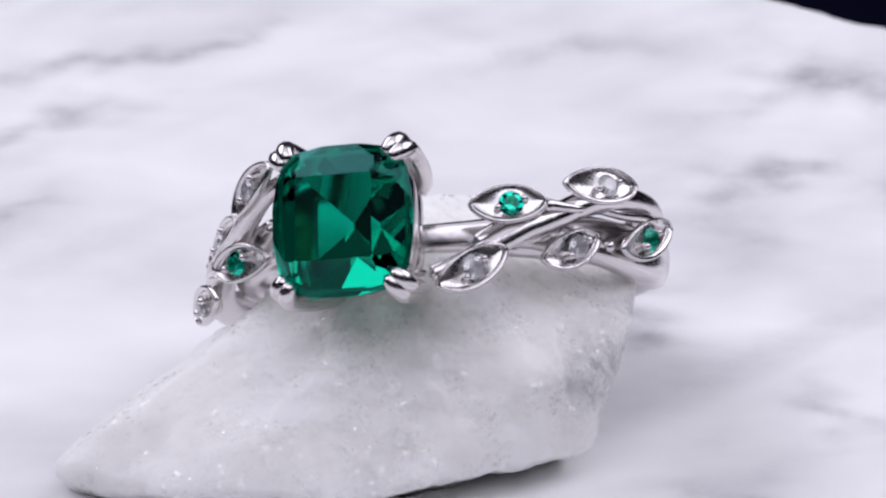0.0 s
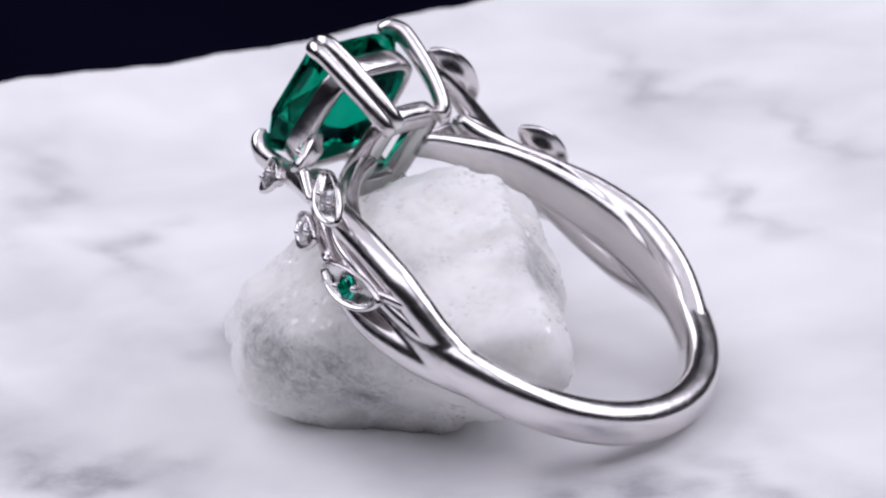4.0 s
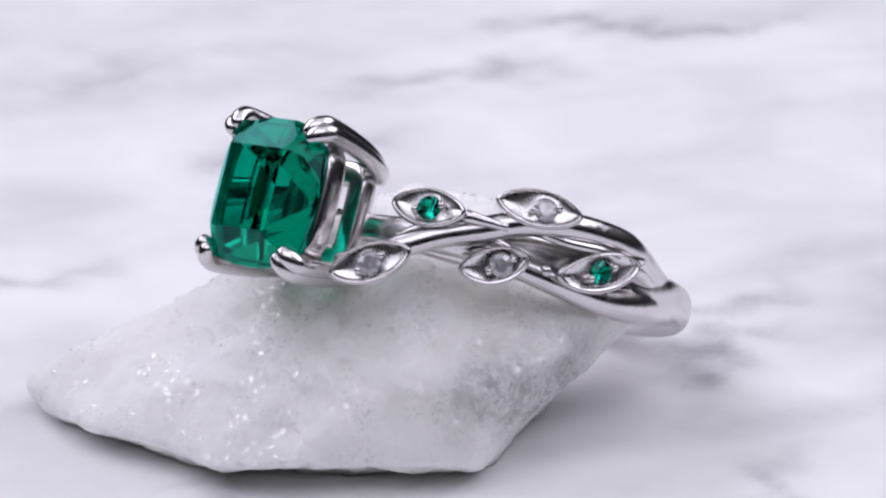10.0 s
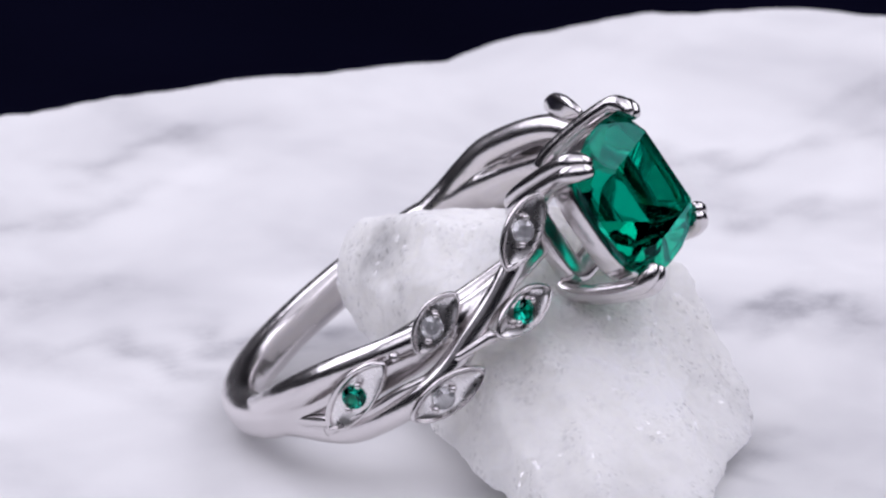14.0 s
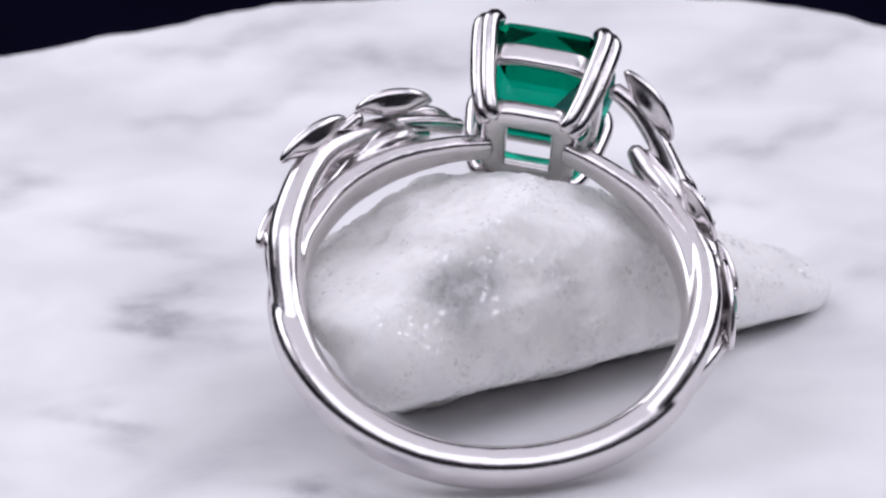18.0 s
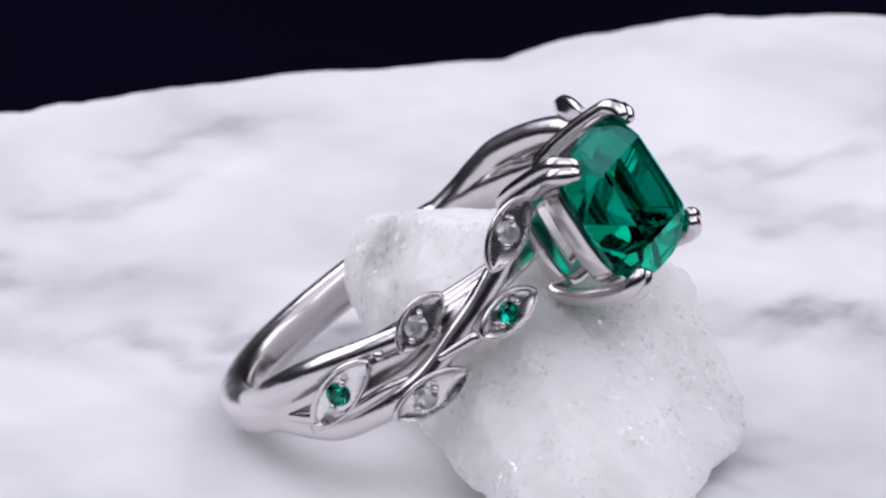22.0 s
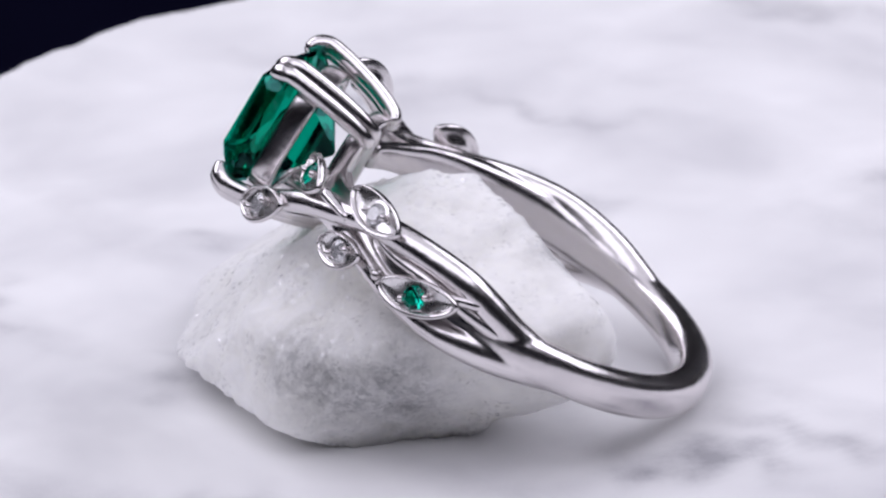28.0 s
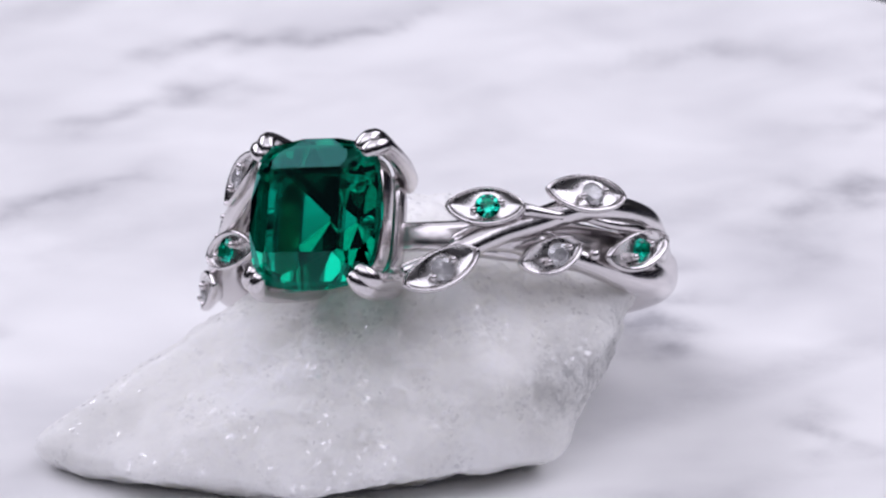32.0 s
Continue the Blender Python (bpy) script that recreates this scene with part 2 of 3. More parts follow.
def cushion_cut(half_x, half_y):
    power = 4.3
    bm = prism(half_x, half_y, -3.9, 1.6, 96, power)
    corner = math.hypot(half_x, half_y) * 2 ** (-1 / power)
    for k in range(4):
        h = half_x if k % 2 == 0 else half_y
        # crown: a broad facet a side between two halves at the girdle, one at each corner
        facet(bm, 90 * k, 37, h * 0.985, 0.14)
        for d in (-11, 11):
            facet(bm, 90 * k + d, 47, h * 1.015, 0.12)
        for d in (-26, 26):
            facet(bm, 90 * k + d, 45, h * 1.085, 0.12)
        facet(bm, 90 * k + 45, 38, corner * 0.985, 0.12)
        # pavilion: four mains that meet in a cross, steeper steps at the girdle, small corners
        facet(bm, 90 * k, -PAVILION, h * 0.93, -0.35)
        for d in (-9, 9):
            facet(bm, 90 * k + d, -57, h * 1.0, -0.10)
        for d in (-17, 17):
            facet(bm, 90 * k + d, -PAVILION - 6, h * 1.0, -0.45)
        facet(bm, 90 * k + 45, -PAVILION - 3, corner * 0.97, -0.25)
        for d in (-30, 30):
            facet(bm, 90 * k + d, -52, h * 1.07, -0.30)
    cut(bm, (0, 0, 1), 1.28)
    for v in bm.verts:
        v.co *= MM
    return bm


def round_cut(r):
    bm = prism(r, r, -r, r, 24, 2.0)
    for k in range(8):
        facet(bm, 45 * k, 34, r, 0.03 * r)
        facet(bm, 45 * k + 22.5, 41, r, 0.03 * r)
        facet(bm, 45 * k, -41, r, -0.03 * r)
    cut(bm, (0, 0, 1), 0.32 * r)
    for v in bm.verts:
        v.co *= MM
    return bm


# ---- the studio: a dark cloth-covered table with a backdrop, and added walls out of view ----
def slab_of(name, x0, x1, y0, y1, z0, z1):
    bm = bmesh.new()
    bmesh.ops.create_cube(bm, size=1.0, matrix=Matrix.LocRotScale(((x0 + x1) / 2, (y0 + y1) / 2, (z0 + z1) / 2), None, (x1 - x0, y1 - y0, z1 - z0)))
    bmesh.ops.bevel(bm, geom=bm.edges[:], offset=0.001, segments=2, affect="EDGES")
    return new(name, mesh_of(name, bm, NAVY, False))


tagged(slab_of("table_top", -1.5, 1.5, -1.2, 1.18, -0.054, -0.014), "dark navy cloth laid over a studio table", "table", kind="structure")
# next three: unseen walls, added to darken the metal's reflections near the horizon
tagged(slab_of("backdrop", -1.52, -1.5, -1.2, 1.2, -0.054, 0.8), "plain dark navy studio cloth: backdrop behind, added unseen walls elsewhere", "backdrop", kind="structure")
tagged(slab_of("backdrop", 1.5, 1.52, -1.2, 1.2, -0.054, 0.8), "plain dark navy studio cloth: backdrop behind, added unseen walls elsewhere", "backdrop", kind="structure")
tagged(slab_of("backdrop", -1.5, 1.5, -1.22, -1.2, -0.054, 0.8), "plain dark navy studio cloth: backdrop behind, added unseen walls elsewhere", "backdrop", kind="structure")
tagged(slab_of("backdrop", -1.5, 1.5, 1.18, 1.20, -0.054, 1.6), "plain dark navy studio cloth: backdrop behind, added unseen walls elsewhere", "backdrop", kind="structure")

# ---- marble slab, turning ----
SLAB_REACH = [(-166, 58.5), (-160, 56.0), (-153, 52.4), (-148, 50.6), (-142, 50.3), (-136, 51.3), (-129, 53.0), (-124, 54.7), (-118, 57.0), (-92, 57.4), (-84, 56.5),
              (-73, 56.2), (-58, 59.5), (-47, 56.0), (-37, 55.0), (-27, 55.6), (-13, 56.4), (-4, 54.2), (3, 50.8), (8, 47.0), (18, 46.9), (29, 46.8), (39, 47.6),
              (48, 49.4), (58, 51.8), (66, 55.0), (72, 57.3), (78, 59.5), (90, 67), (110, 68), (130, 69), (150, 69), (170, 66), (180, 63), (194, 58.5)]
VEINS = [(-19.5, 47.8, 5, 1.6, 30, 0.75), (-14, 51, 4, 1.2, 40, 0.7), (18.3, 41.1, 5.2, 2.4, 30, 0.65), (7.9, 10.1, 4.6, 1.4, 62, 1.0), (5.2, 15.6, 4, 1.2, 75, 0.6),
         (12.2, -13.2, 4.2, 2.0, 70, 1.0), (14.4, 28.7, 4.2, 2.2, -40, 0.65), (-22.3, 38.8, 4.5, 1.6, 45, 0.7), (-24.5, 25.9, 3.6, 1.3, 50, 0.6),
         (-13.1, -22.4, 3.2, 1.0, 20, 0.6), (24, 24, 6, 1.6, -50, 0.45), (32.8, 20.3, 5, 1.4, -40, 0.6), (13.5, 22.5, 5, 2.2, 80, 0.45), (17, -3, 3.6, 1.3, 80, 0.55),
         (12, -23.7, 4, 1.4, 100, 0.5), (7.1, -42, 5, 1.5, 20, 0.5), (18.7, -35.5, 5, 1.8, 60, 0.5), (-0.9, -35.3, 4, 1.6, 20, 0.5), (-5.4, -47, 6, 2, 0, 0.5),
         (-28.4, 5.3, 4.2, 1.2, 60, 0.6), (-44.4, -5.8, 5, 1.4, 60, 0.6), (-38.7, 6.2, 5, 1.2, 60, 0.5), (-6, -13.9, 3, 0.9, 30, 0.55), (25.4, -11.5, 5, 1.6, 70, 0.5),
         (27.4, 0.8, 6, 2.0, -60, 0.5), (33.2, -10.7, 5, 1.3, -70, 0.5), (41.5, -18.2, 5, 1.6, -60, 0.5), (-20.7, -31.1, 5, 1.5, 20, 0.5), (-22, -12.9, 3, 1, 30, 0.5),
         (-52.3, 21.6, 5, 1.6, 50, 0.5), (7.5, 47.7, 6, 1.6, 20, 0.5), (-39, 33, 7, 1.8, 40, 0.5), (3, -53, 6, 2, 10, 0.5), (-25, -42, 6, 1.6, 30, 0.5), (19.5, 40, 5, 1.6, -40, 0.4)]


def slab_reach(deg):
    a = [r[0] for r in SLAB_REACH]
    b = [r[1] for r in SLAB_REACH]
    return float(np.interp((deg + 166) % 360 - 166, a, b))


def vein_at(x, y):
    """How grey the marble is at x, y (mm): soft streaks."""
    wx = x + 1.6 * math.sin(y * 0.55 + 1.0) + 0.7 * math.sin(y * 1.7 + x * 0.6)
    wy = y + 1.4 * math.sin(x * 0.48 + 2.0) + 0.6 * math.sin(x * 1.9 - y * 0.4)
    total = 0.0
    for vx, vy, length, wide, deg, amount in VEINS:
        dx, dy = wx - vx, wy - vy
        if dx * dx + dy * dy > 400:
            continue
        a = radians(deg)
        u, w = dx * math.cos(a) + dy * math.sin(a), -dx * math.sin(a) + dy * math.cos(a)
        total += amount * math.exp(-(u / length) ** 2 - (w / wide) ** 2)
    streak = noise.noise(Vector((x * 0.03 + y * 0.05, (y - x) * 0.16, 3.0)))
    total += max(0.0, streak - 0.12) * 0.45
    return min(total, 1.0)


def marble_slab():
    bm = bmesh.new()
    layer = bm.verts.layers.float.new("vein")
    turns, steps = 540, 90
    rings = []
    for i in range(steps + 1):
        ring = []
        for k in range(turns):
            deg = 360.0 * k / turns
            a = radians(deg)
            edge = slab_reach(deg) + 0.4 + 0.9 * noise.noise(Vector((math.cos(a) * 9, math.sin(a) * 9, 0.5))) + 0.35 * noise.noise(Vector((math.cos(a) * 40, math.sin(a) * 40, 4.0)))
            edge -= 0.7 * math.exp(-((deg - 39.6) / 0.8) ** 2)
            f = (i + 1) / (steps + 1)
            r = edge * f
            x, y = r * math.cos(a), r * math.sin(a)
            lip = max(0.0, (f - 0.985) / 0.015)
            z = -0.5 * lip * lip + 0.12 * noise.noise(Vector((x * 0.35, y * 0.35, 8.0))) * max(0.0, (f - 0.9) * 10)
            v = bm.verts.new((x * MM, y * MM, z * MM))
            v[layer] = vein_at(x, y)
            ring.append(v)
        rings.append(ring)
    for depth, grow in ((-1.2, 0.3), (-4.0, 0.2), (-8.0, 0.6), (-13.5, -0.2), (-14.0, -0.8)):
        ring = []
        for k in range(turns):
            a = 2 * math.pi * k / turns
            co = rings[steps][k].co / MM
            rough = noise.noise(Vector((co.x * 0.4, co.y * 0.4, depth * 0.4)))
            s = 1 + (grow + 0.5 * rough) / 55.0
            v = bm.verts.new((co.x * s * MM, co.y * s * MM, depth * MM))
            v[layer] = 0.1
            ring.append(v)
        rings.append(ring)
    for a, b in zip(rings, rings[1:]):
        for k in range(turns):
            j = (k + 1) % turns
            bm.faces.new((a[k], a[j], b[j], b[k]))
    centre = bm.verts.new((0, 0, 0))
    for k in range(turns):
        bm.faces.new((rings[0][k], rings[0][(k + 1) % turns], centre))
    bm.faces.new(rings[-1])
    ob = new("marble_slab", mesh_of("marble_slab", bm, MARBLE))
    return tagged(ob, "white marble slab with soft grey veins and a rough broken edge, on a dark table", "slab")


SLAB = marble_slab()

# ---- white stone under the ring: a rough block of cleft faces ----
CLEFTS = [(0.21, -0.10, 0.97, 9.4), (-0.55, 0.17, 0.82, 10.1), (0.36, 0.06, 0.93, 8.8), (-0.26, -0.48, 0.83, 10.7), (-0.27, 0.79, 0.55, 7.0),
          (0.43, -0.43, 0.79, 10.1), (-0.84, -0.09, 0.54, 17.7), (0.58, 0.67, 0.46, 10.1), (-0.08, -0.73, 0.68, 11.1), (-0.59, 0.76, 0.27, 6.2),
          (0.96, -0.16, -0.23, 6.25), (-0.76, -0.61, 0.25, 19.9), (0.10, 0.99, -0.06, 6.8), (0.46, -0.88, 0.13, 10.8), (-0.97, 0.24, -0.04, 16.7),
          (0.93, 0.36, -0.04, 7.7), (-0.53, -0.85, -0.03, 17.8), (-0.42, 0.91, -0.07, 3.8), (0.93, -0.29, -0.24, 7.1), (-0.87, -0.29, -0.39, 18.9),
          (0.40, 0.66, -0.64, 3.6), (-0.10, -0.54, -0.83, 6.9), (-0.67, 0.46, -0.58, 8.7), (0.76, 0.07, -0.64, 2.6), (-0.42, -0.51, -0.75, 11.9),
          (-0.16, 0.46, -0.87, -0.6), (0.19, -0.41, -0.89, 3.4), (-0.26, 0.01, -0.96, 4.8), (0, 0, -1, 0.15)]
# grey stains, plus shade painted on the recessed +x face below its lip
ROCK_STAINS_AND_SHADE = [(6.2, -7.6, 5.2, 1.6, 0.6), (5.3, -9.1, 4.9, 1.7, 0.6), (7.0, -6.5, 2.5, 2.2, 0.75), (1.9, 4.1, 7.7, 1.3, 0.8), (-0.3, 3.4, 7.7, 1.2, 0.7), (0.9, 4.6, 6.5, 1.1, 0.6), (3.6, -1.2, 8.4, 1.3, 0.4), (7.0, -3.6, 5.0, 2.4, 0.75), (5.9, -3.0, 2.4, 2.2, 0.75)]


def rock():
    bm = bmesh.new()
    layer = bm.verts.layers.float.new("stain_shade")
    bmesh.ops.create_icosphere(bm, subdivisions=7, radius=1.0)
    mid = np.array((-4.0, -4.5, 3.6))
    N = np.array([c[:3] for c in CLEFTS])
    N /= np.linalg.norm(N, axis=1)[:, None]
    h = np.array([c[3] for c in CLEFTS]) - N @ mid + 0.2
    for v in bm.verts:
        d = np.array(v.co)
        k = N @ d
        inv = np.maximum(k / h, 1e-6)
        r = float((inv ** 60).sum() ** (-1 / 60))
        p = mid + d * r
        q = Vector(p)
        lump = 0.4 * noise.noise(q * 0.32) + 0.26 * noise.noise(q * 0.8 + Vector((7, 1, 2))) + 0.09 * noise.noise(q * 2.3) + 0.04 * noise.noise(q * 6.0)
        chip = -0.5 * max(0.0, noise.noise(q * 0.4 + Vector((3, 3, 9))) - 0.2) ** 1.5
        crag = 0.12 - 0.4 * abs(noise.noise(q * 0.75 + Vector((5, 2, 8)))) - 0.09 * abs(noise.noise(q * 2.1 + Vector((1, 9, 4))))
        p = p + d * (lump * 0.8 + chip + crag)
        v.co = Vector(p) * MM
        v[layer] = min(1.0, sum(a * math.exp(-((p[0] - x) ** 2 + (p[1] - y) ** 2 + (p[2] - z) ** 2) / (s * s)) for x, y, z, s, a in ROCK_STAINS_AND_SHADE))
    for v in bm.verts:
        v.co.z = max(v.co.z, -0.00014)
    ob = new("rough_stone", mesh_of("rough_stone", bm, QUARTZ))
    return tagged(ob, "rough white quartz stone with grey stains and painted shade, lying on the marble slab", "stone")


ROCK = rock()

# ---- the ring ----
RING_POSE = Matrix(((0.94105917, -0.02723374, -0.33714383, 0), (-0.2711119, 0.53527803, -0.79998485, 0), (0.20225227, 0.84423679, 0.49634491, 0), (0, 0, 0, 1)))
RING_POSE.translation = (Vector((-4.0, -5.0, 10.7)) + Vector((-0.33714383, -0.79998485, 0.49634491)) * -9.3) * MM
SETTING = pose(0, 0, 0, 0, 0, -2.5)
HALF_TURN = Matrix.Rotation(math.pi, 4, "Z")


LOWER_RISE = 0.33


def on_circle(deg, r, y=0.0):
    """Place on the ring, degrees from the big gem towards +x."""
    a = radians(deg)
    f = min(1.0, max(0.0, (min(deg, 360 - deg) - 55) / 50))
    return (r * math.sin(a), y, r * math.cos(a) + LOWER_RISE * f * f * (3 - 2 * f))


def leaf_mesh(length, width, shift, r):
    """A pointed leaf dish, tip at -x: a rounded rim, thicker on one side, round a sunken plate that dips under the stone."""
    bm = bmesh.new()
    n = 48
    loops = []
    # (scale along the leaf, scale across it, height)
    for along, across, z in ((0.34, 0.42, -0.70), (0.52, 0.55, -0.50), (0.80, 0.78, -0.26), (0.95, 0.94, -0.15), (1.0, 1.0, -0.06), (0.992, 0.985, 0.07), (0.965, 0.94, 0.16), (0.93, 0.88, 0.185),
                             (0.905, 0.83, 0.15), (0.885, 0.79, 0.06), (0.865, 0.76, -0.05), (0.845, 0.735, -0.09)):
        loop = []
        for k in range(n):
            a = 2 * math.pi * k / n
            c, s = math.cos(a), math.sin(a)
            w = (abs(s) ** 1.3) * width / 2
            y = math.copysign(w, s)
            # the tip curls aside, and one flank of the rim is the broader
            x = c * length / 2
            curl = 0.16 * (min(0.0, c) ** 2) * width / 2
            lean = 0.05 * width if along < 0.9 and across < 0.85 else 0.0
            px = x * along - shift
            bend = 0.22 * (px / (length / 2)) ** 2
            thick = 1.0 + 0.35 * s
            loop.append(bm.verts.new((px * MM, (y * across + curl * along + lean) * MM, ((z * thick if z > 0 else z) - bend) * MM)))
        loops.append(loop)
    # seat of the stone
    for reach, z in ((r + 0.05, 0.03), (r * 0.94, 0.0), (r * 0.6, -0.34), (r * 0.22, -0.64)):
        loops.append([bm.verts.new((reach * math.cos(2 * math.pi * k / n) * MM, reach * math.sin(2 * math.pi * k / n) * MM, z * MM)) for k in range(n)])
    for a, b in zip(loops, loops[1:]):
        for k in range(n):
            bm.faces.new((a[k], a[(k + 1) % n], b[(k + 1) % n], b[k]))
    bm.faces.new(loops[-1])
    bm.faces.new(loops[0][::-1])
    bm.faces.ensure_lookup_table()
    # the sunken plate is bright-cut
    for f in bm.faces[-2 - 5 * n:-1]:
        f.material_index = 1
    me = mesh_of("leaf", bm, SILVER)
    me.materials.append(PITTED)
    return me


def stone_mesh(r, mat):
    return mesh_of("round_stone", round_cut(r), mat, False)


# place of the stone, leaf's length and width, how far the stone sits from the leaf's middle towards the stalk,
# how far the leaf leans along the band, how far its face is tipped and its point lowered, green or clear
LEAVES = [((6.82, 0.57, 9.92), 3.75, 1.85, 0.1, 2, -4, -10, True), ((5.4, -2.5, 11.5), 4.0, 1.85, 0.0, 30, 10, 10, False),
          ((10.2, 1.63, 5.9), 4.15, 1.85, 0.25, 2, -9, -5, False), ((8.82, -1.22, 6.65), 3.4, 1.8, 0.25, 24, 10, -4, False),
          ((10.93, -0.43, 2.3), 4.5, 1.9, 0.0, 22, 4, -4, True)]


def vine_ring():
    ring = tagged(new("ring"), "polished white gold vine ring with square green emerald on a stone", "ring")
    # shank: the lower band, with the flat inner bands and the stems cast in one piece with it
    shank, lines = bmesh.new(), []
    rows = []
    for k in range(81):
        deg = 64 + 232 * k / 80
        f = min(1.0, (116 - abs(deg - 180)) / 54)
        end = 0.15 + 0.85 * f * f * (3 - 2 * f)
        twist = 0.3 * math.tanh((deg - 180) / 28)
        low = 1 - abs(twist) / 0.3
        rows.append((*on_circle(deg, 9.8 + 0.06 * low - 0.4 * (1 - end), twist), (1.02 + 0.04 * low) * end, 0.91 * end))
    sweep(shank, rows, radial, 32, 2.6)
    lines.append(("band", rows))

    def cast(name, rows, sides, power, side):
        lines.append((name, [(*(side @ Vector(r[:3])), r[3], r[4]) for r in rows]))
        piece = bmesh.new()
        sweep(piece, rows, radial, sides, power)
        piece.transform(side)
        me = bpy.data.meshes.new("cast")
        piece.to_mesh(me)
        piece.free()
        shank.from_mesh(me)
        bpy.data.meshes.remove(me)

    for side in (Matrix.Identity(4), HALF_TURN):
        # flat inner band that carries the setting
        rows = [(*on_circle(d, r, y), w, h) for d, r, y, w, h in
                ((152, 9.78, -0.25, 0.4, 0.4), (134, 9.72, -0.35, 0.78, 0.68), (118, 9.66, -0.36, 0.93, 0.75), (103, 9.56, -0.35, 1.04, 0.72), (90, 9.47, -0.4, 1.1, 0.68), (78, 9.42, -0.5, 1.12, 0.66), (60, 9.4, -0.42, 1.12, 0.64), (42, 9.32, -0.42, 1.0, 0.56), (24, 9.3, -0.4, 0.74, 0.48), (11, 9.4, -0.4, 0.66, 0.44))]
        cast("inner_band", curve_points(rows, 8), 28, 3.0, side)
        # main stem: from the lower band under the outer leaf, across to the claw
        rows = [(*on_circle(d, r, y), w, h) for d, r, y, w, h in
                ((150, 9.75, -0.3, 0.4, 0.4), (132, 9.72, -0.35, 0.62, 0.66), (118, 9.7, -0.15, 0.74, 0.78), (106, 9.74, 0.25, 0.8, 0.77), (96, 9.92, 0.8, 0.82, 0.8), (86, 10.18, 1.25, 0.78, 0.82), (70, 10.58, 1.3, 0.72, 0.8), (58, 11.0, 1.0, 0.64, 0.75),
                 (47, 11.14, 0.2, 0.6, 0.64), (38, 11.45, -0.5, 0.58, 0.6), (30, 11.85, -1.35, 0.54, 0.52), (23, 12.15, -2.1, 0.48, 0.46), (16.5, 12.25, -2.6, 0.42, 0.42))]
        cast("vine_stem", curve_points(rows, 8), 24, 2.0, side)
        # second stem on the other side of the gap
        rows = [(*on_circle(d, r, y), w, h) for d, r, y, w, h in
                ((150, 9.75, -0.3, 0.4, 0.4), (132, 9.72, -0.42, 0.66, 0.66), (117, 9.74, -0.75, 0.8, 0.77), (102, 9.78, -1.15, 0.86, 0.8), (86, 9.85, -1.48, 0.7, 0.76), (70, 9.95, -1.3, 0.6, 0.66), (58, 10.05, -0.95, 0.6, 0.58), (48, 10.2, -0.6, 0.72, 0.6), (40, 10.4, -0.45, 0.76, 0.62), (33, 10.6, -0.6, 0.66, 0.6), (27, 10.9, -1.0, 0.4, 0.4))]
        cast("vine_stem", curve_points(rows, 8), 24, 2.0, side)
        # thin tendril along the outer green leaf
        bm = bmesh.new()
        rows = [(*on_circle(d, r, y), w, h) for d, r, y, w, h in
                ((58, 10.95, 0.75, 0.2, 0.22), (68, 11.05, 0.5, 0.24, 0.26), (78, 11.0, 0.55, 0.26, 0.28), (88, 10.75, 0.35, 0.3, 0.32), (97, 10.35, 0.1, 0.34, 0.36), (108, 9.9, -0.15, 0.36, 0.4))]
        sweep(bm, curve_points(rows, 6), radial, 12, 2.0)
        part("tendril", bm, SILVER, ring, at=side)
        # stalks that tie the leaves to the stem
        for a, b in (((8.1, 0.55, 8.75, 0.32, 0.3), (9.25, 0.45, 7.1, 0.18, 0.2)), ((11.0, 0.5, 0.9, 0.22, 0.25), (10.5, 0.8, -0.4, 0.3, 0.3))):
            bm = bmesh.new()
            m = [(p + q) / 2 for p, q in zip(a, b)]
            sweep(bm, curve_points([a, m, b], 4), radial, 10, 2.0)
            part("leaf_stalk", bm, SILVER, ring, at=side)
        # bud between the two outer leaves
        bm = bmesh.new()
        bead(bm, (9.62, -0.92, 4.5), 0.28, 1.0, 14)
        part("bud", bm, SILVER, ring, at=side)
    for me in welded(shank, lines):
        part(me.name.split(".")[0], me, SILVER, ring, "plain polished lower band" if me.name == "band" else "")
    for at, length, width, shift, lean, tip, drop, green in LEAVES:
        r = 0.57 if green else 0.54
        me = leaf_mesh(length, width, shift, r)
        gem_me = stone_mesh(r, SMALL_EMERALD if green else DIAMOND)
        bm = bmesh.new()
        bead(bm, (0, 0, 0), 0.185, 1.25, 14)
        bead_me = mesh_of("claw_bead", bm, SILVER)
        out = Vector((at[0], 0, at[2])).normalized()
        tangent = Vector((out.z, 0, -out.x))
        m = Matrix((tangent, Vector((0, 1, 0)), -out * -1)).transposed().to_4x4()
        if m.to_3x3().determinant() < 0:
            m = Matrix((tangent, Vector((0, -1, 0)), out)).transposed().to_4x4()
            lean = -lean
            tip = -tip
        m = Matrix.Translation(Vector(at) * MM) @ m @ pose(0, 0, 0, 0, 0, lean) @ pose(0, 0, 0, tip, drop)
        for side in (Matrix.Identity(4), HALF_TURN):
            leaf = part("leaf", me, SILVER, ring, "white gold leaf with a raised rim and a %s stone" % ("round green" if green else "round clear"), at=side @ m)
            part("round_stone", gem_me, None, leaf, "small round %s" % ("green emerald" if green else "clear diamond"), at=pose(0, 0, 0.06 * MM))
            for sx, sy in ((-1, -0.16), (1, 0.16)):
                part("claw_bead", bead_me, SILVER, leaf, at=pose(sx * (r + 0.06) * MM, sy * MM, 0.12 * MM))
    # setting: base plate, gallery rail, claws, gem
    def frame_rail(name, half_x, half_y, z, wide, high, power, label):
        bm = bmesh.new()
        rows = []
        for k in range(64):
            a = 2 * math.pi * (k + 0.5) / 64
            c, s = math.cos(a), math.sin(a)
            e = 2.0 / power
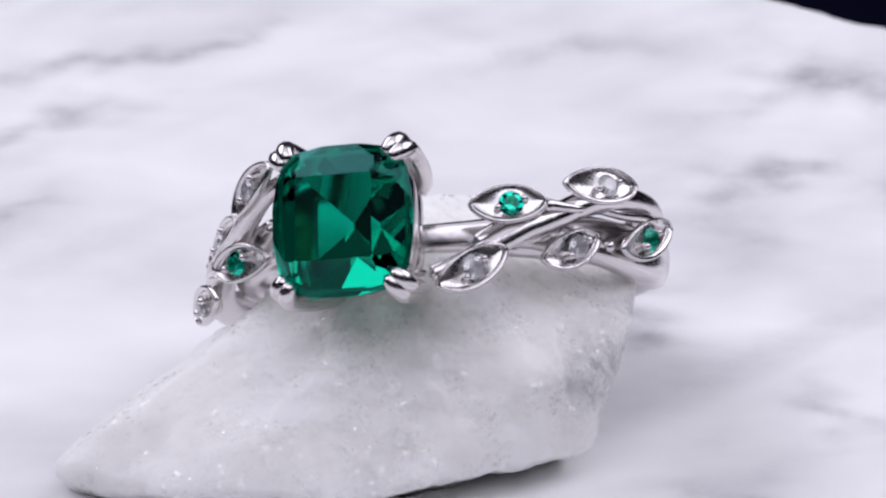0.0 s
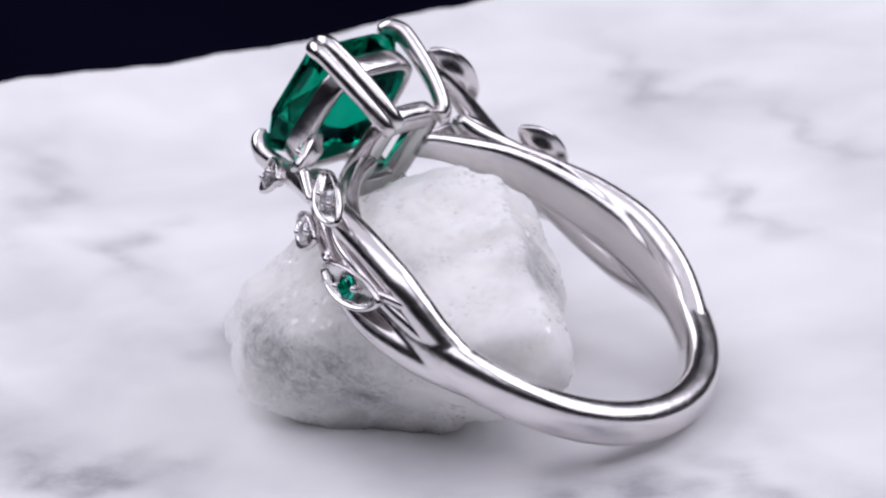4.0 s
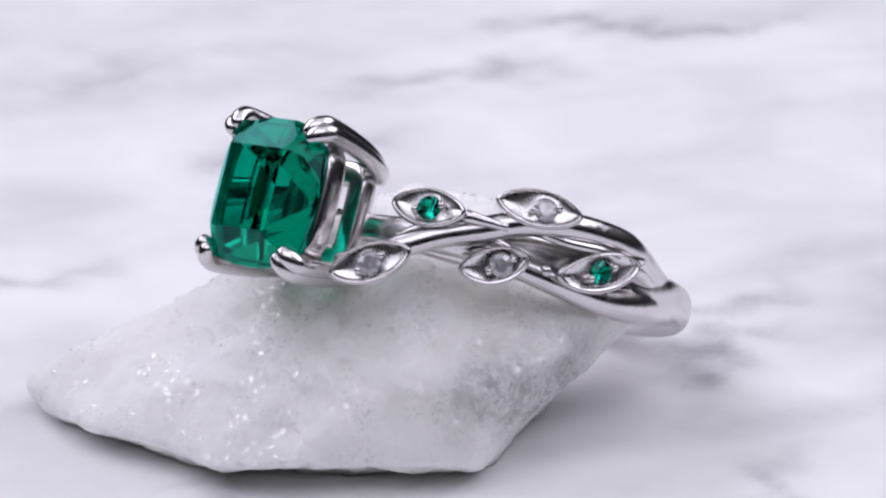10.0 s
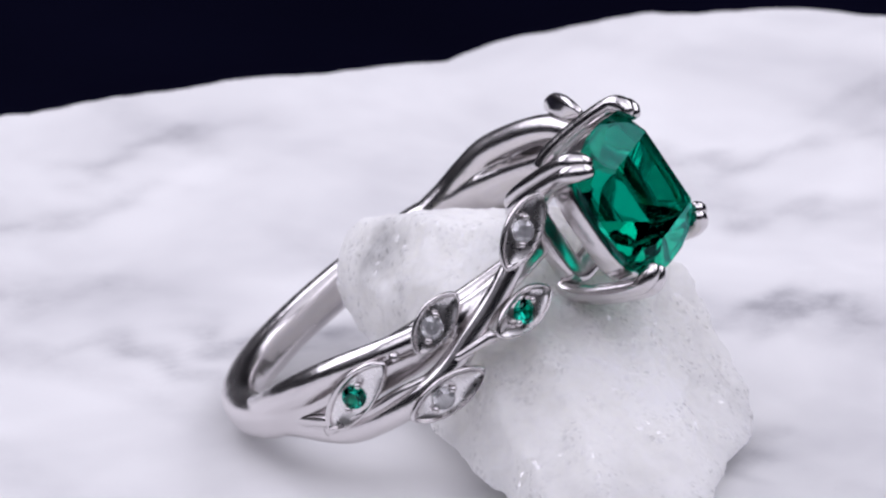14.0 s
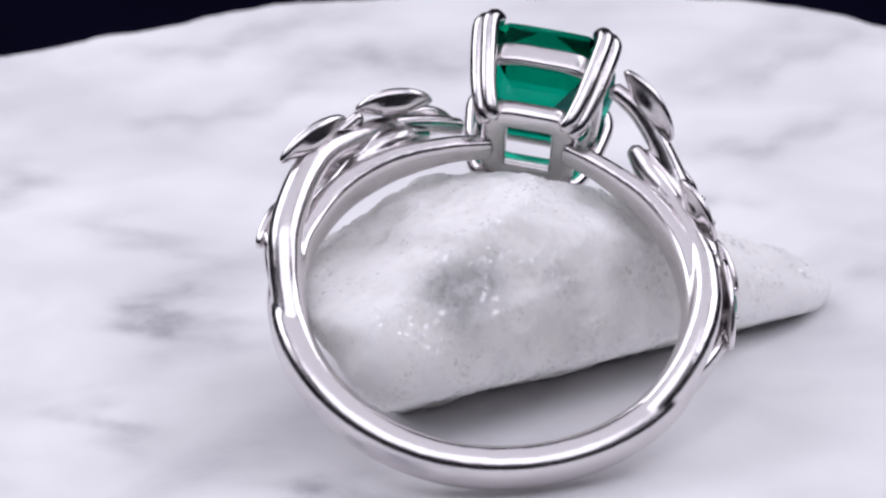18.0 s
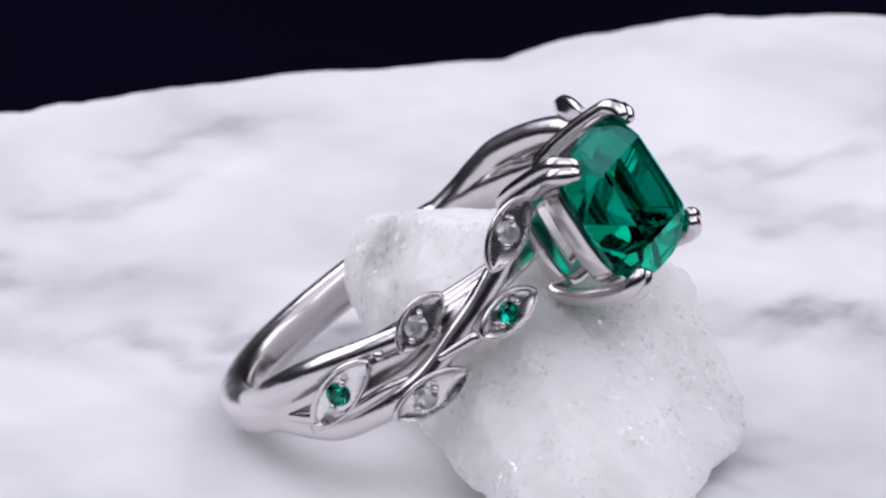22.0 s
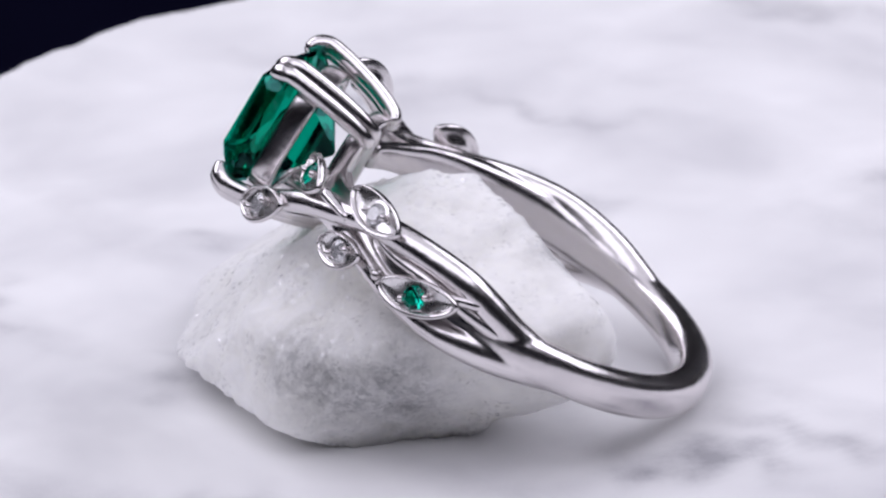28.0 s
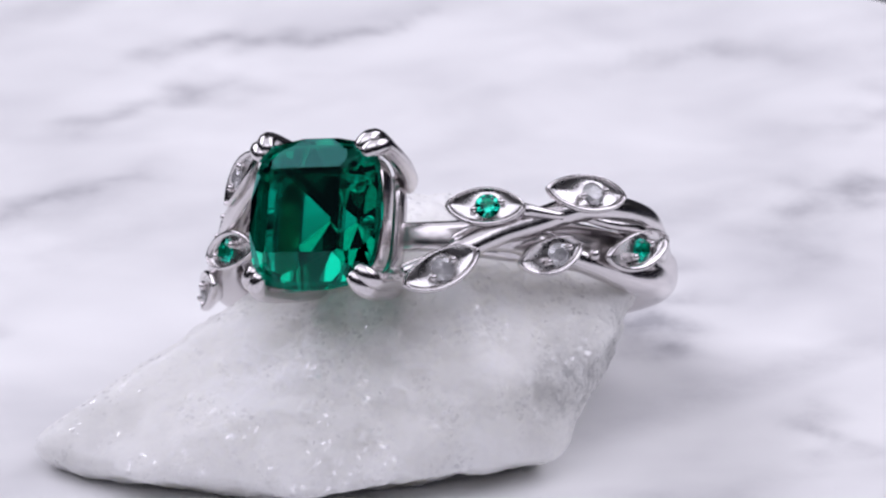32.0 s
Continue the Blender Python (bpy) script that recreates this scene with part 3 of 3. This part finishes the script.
            rows.append((math.copysign(abs(c) ** e, c) * half_x, math.copysign(abs(s) ** e, s) * half_y, z, wide, high))
        sweep(bm, rows, lambda p: Vector((0, 0, 1)), 14, 4.0, closed=True)
        part(name, bm, SILVER, ring, label, at=SETTING)
    frame_rail("base_rail", 1.68, 2.0, 9.6, 0.62, 0.5, 6.0, "square base plate of the setting")
    frame_rail("gallery_rail", 2.8, 2.95, 12.5, 0.26, 0.58, 4.0, "curved rail under the gem")
    for sx, sy in ((1, 1), (-1, 1), (-1, -1), (1, -1)):
        bm = bmesh.new()
        across = Vector((-sy * 0.72, sx * 0.70, 0))
        for o in (-0.31, 0.31):
            rows = []
            for x, y, z, w, spread in ((1.85, 2.2, 9.0, 0.36, 0.85), (2.15, 2.5, 9.35, 0.4, 0.9), (2.52, 2.88, 10.6, 0.41, 0.95), (2.8, 3.17, 12.2, 0.42, 1.0), (2.95, 3.31, 13.4, 0.43, 0.95), (2.92, 3.25, 13.85, 0.45, 0.88), (2.76, 3.05, 14.22, 0.43, 0.74), (2.5, 2.77, 14.4, 0.32, 0.62)):
                q = Vector((x * sx, y * sy, z)) + across * o * spread
                rows.append((q.x, q.y, q.z, w, w))
            sweep(bm, curve_points(rows, 5), lambda p: Vector((p.x, p.y, 0.001)).normalized(), 12, 2.0)
        part("claw", bm, SILVER, ring, "split double claw", at=SETTING)
    part("emerald", cushion_cut(3.42, 3.52), EMERALD, ring, "cushion-cut deep green emerald", smooth=False, at=SETTING @ pose(0, 0, 13.75 * MM))
    return ring


RING = vine_ring()


# ---- turning ----
TURNS = [(0.0, 0.0), (2.0, -55.6), (4.5, -124.2), (5.52, -152.3), (6.5, -125.3), (9.0, -57.35), (11.0, -1.8), (13.0, 54.4), (15.5, 125.2), (17.93, 192.9),
         (19.0, 162.95), (21.0, 106.97), (23.0, 51.1), (25.0, -5.6), (26.5, -47.3), (28.58, -104.6), (29.0, -93.0), (30.5, -50.45), (32.0, -8.65)]
STOPS = (5.52, 17.93, 28.58)


def table_turn(t):
    """Degrees of the turntable; it slows and turns back within half a second."""
    a, b = [r[0] for r in TURNS], [r[1] for r in TURNS]
    ease = 0.25
    for s in STOPS:
        if abs(t - s) < ease:
            peak = float(np.interp(s, a, b))
            side = float(np.interp(s + 0.4, a, b)) - peak
            speed = side / 0.4
            return peak + speed * ((t - s) ** 2 + ease ** 2) / (2 * ease)
    return float(np.interp(t, a, b))


def motions():
    for thing, rest in ((SLAB, pose(0, 0, -0.15 * MM)), (ROCK, Matrix.Identity(4)), (RING, RING_POSE)):
        rows = []
        for k in range(161):
            t = k * 0.2
            rows.append((t, Matrix.Rotation(radians(table_turn(t)), 4, "Z") @ rest))
        walk(thing, rows)


motions()
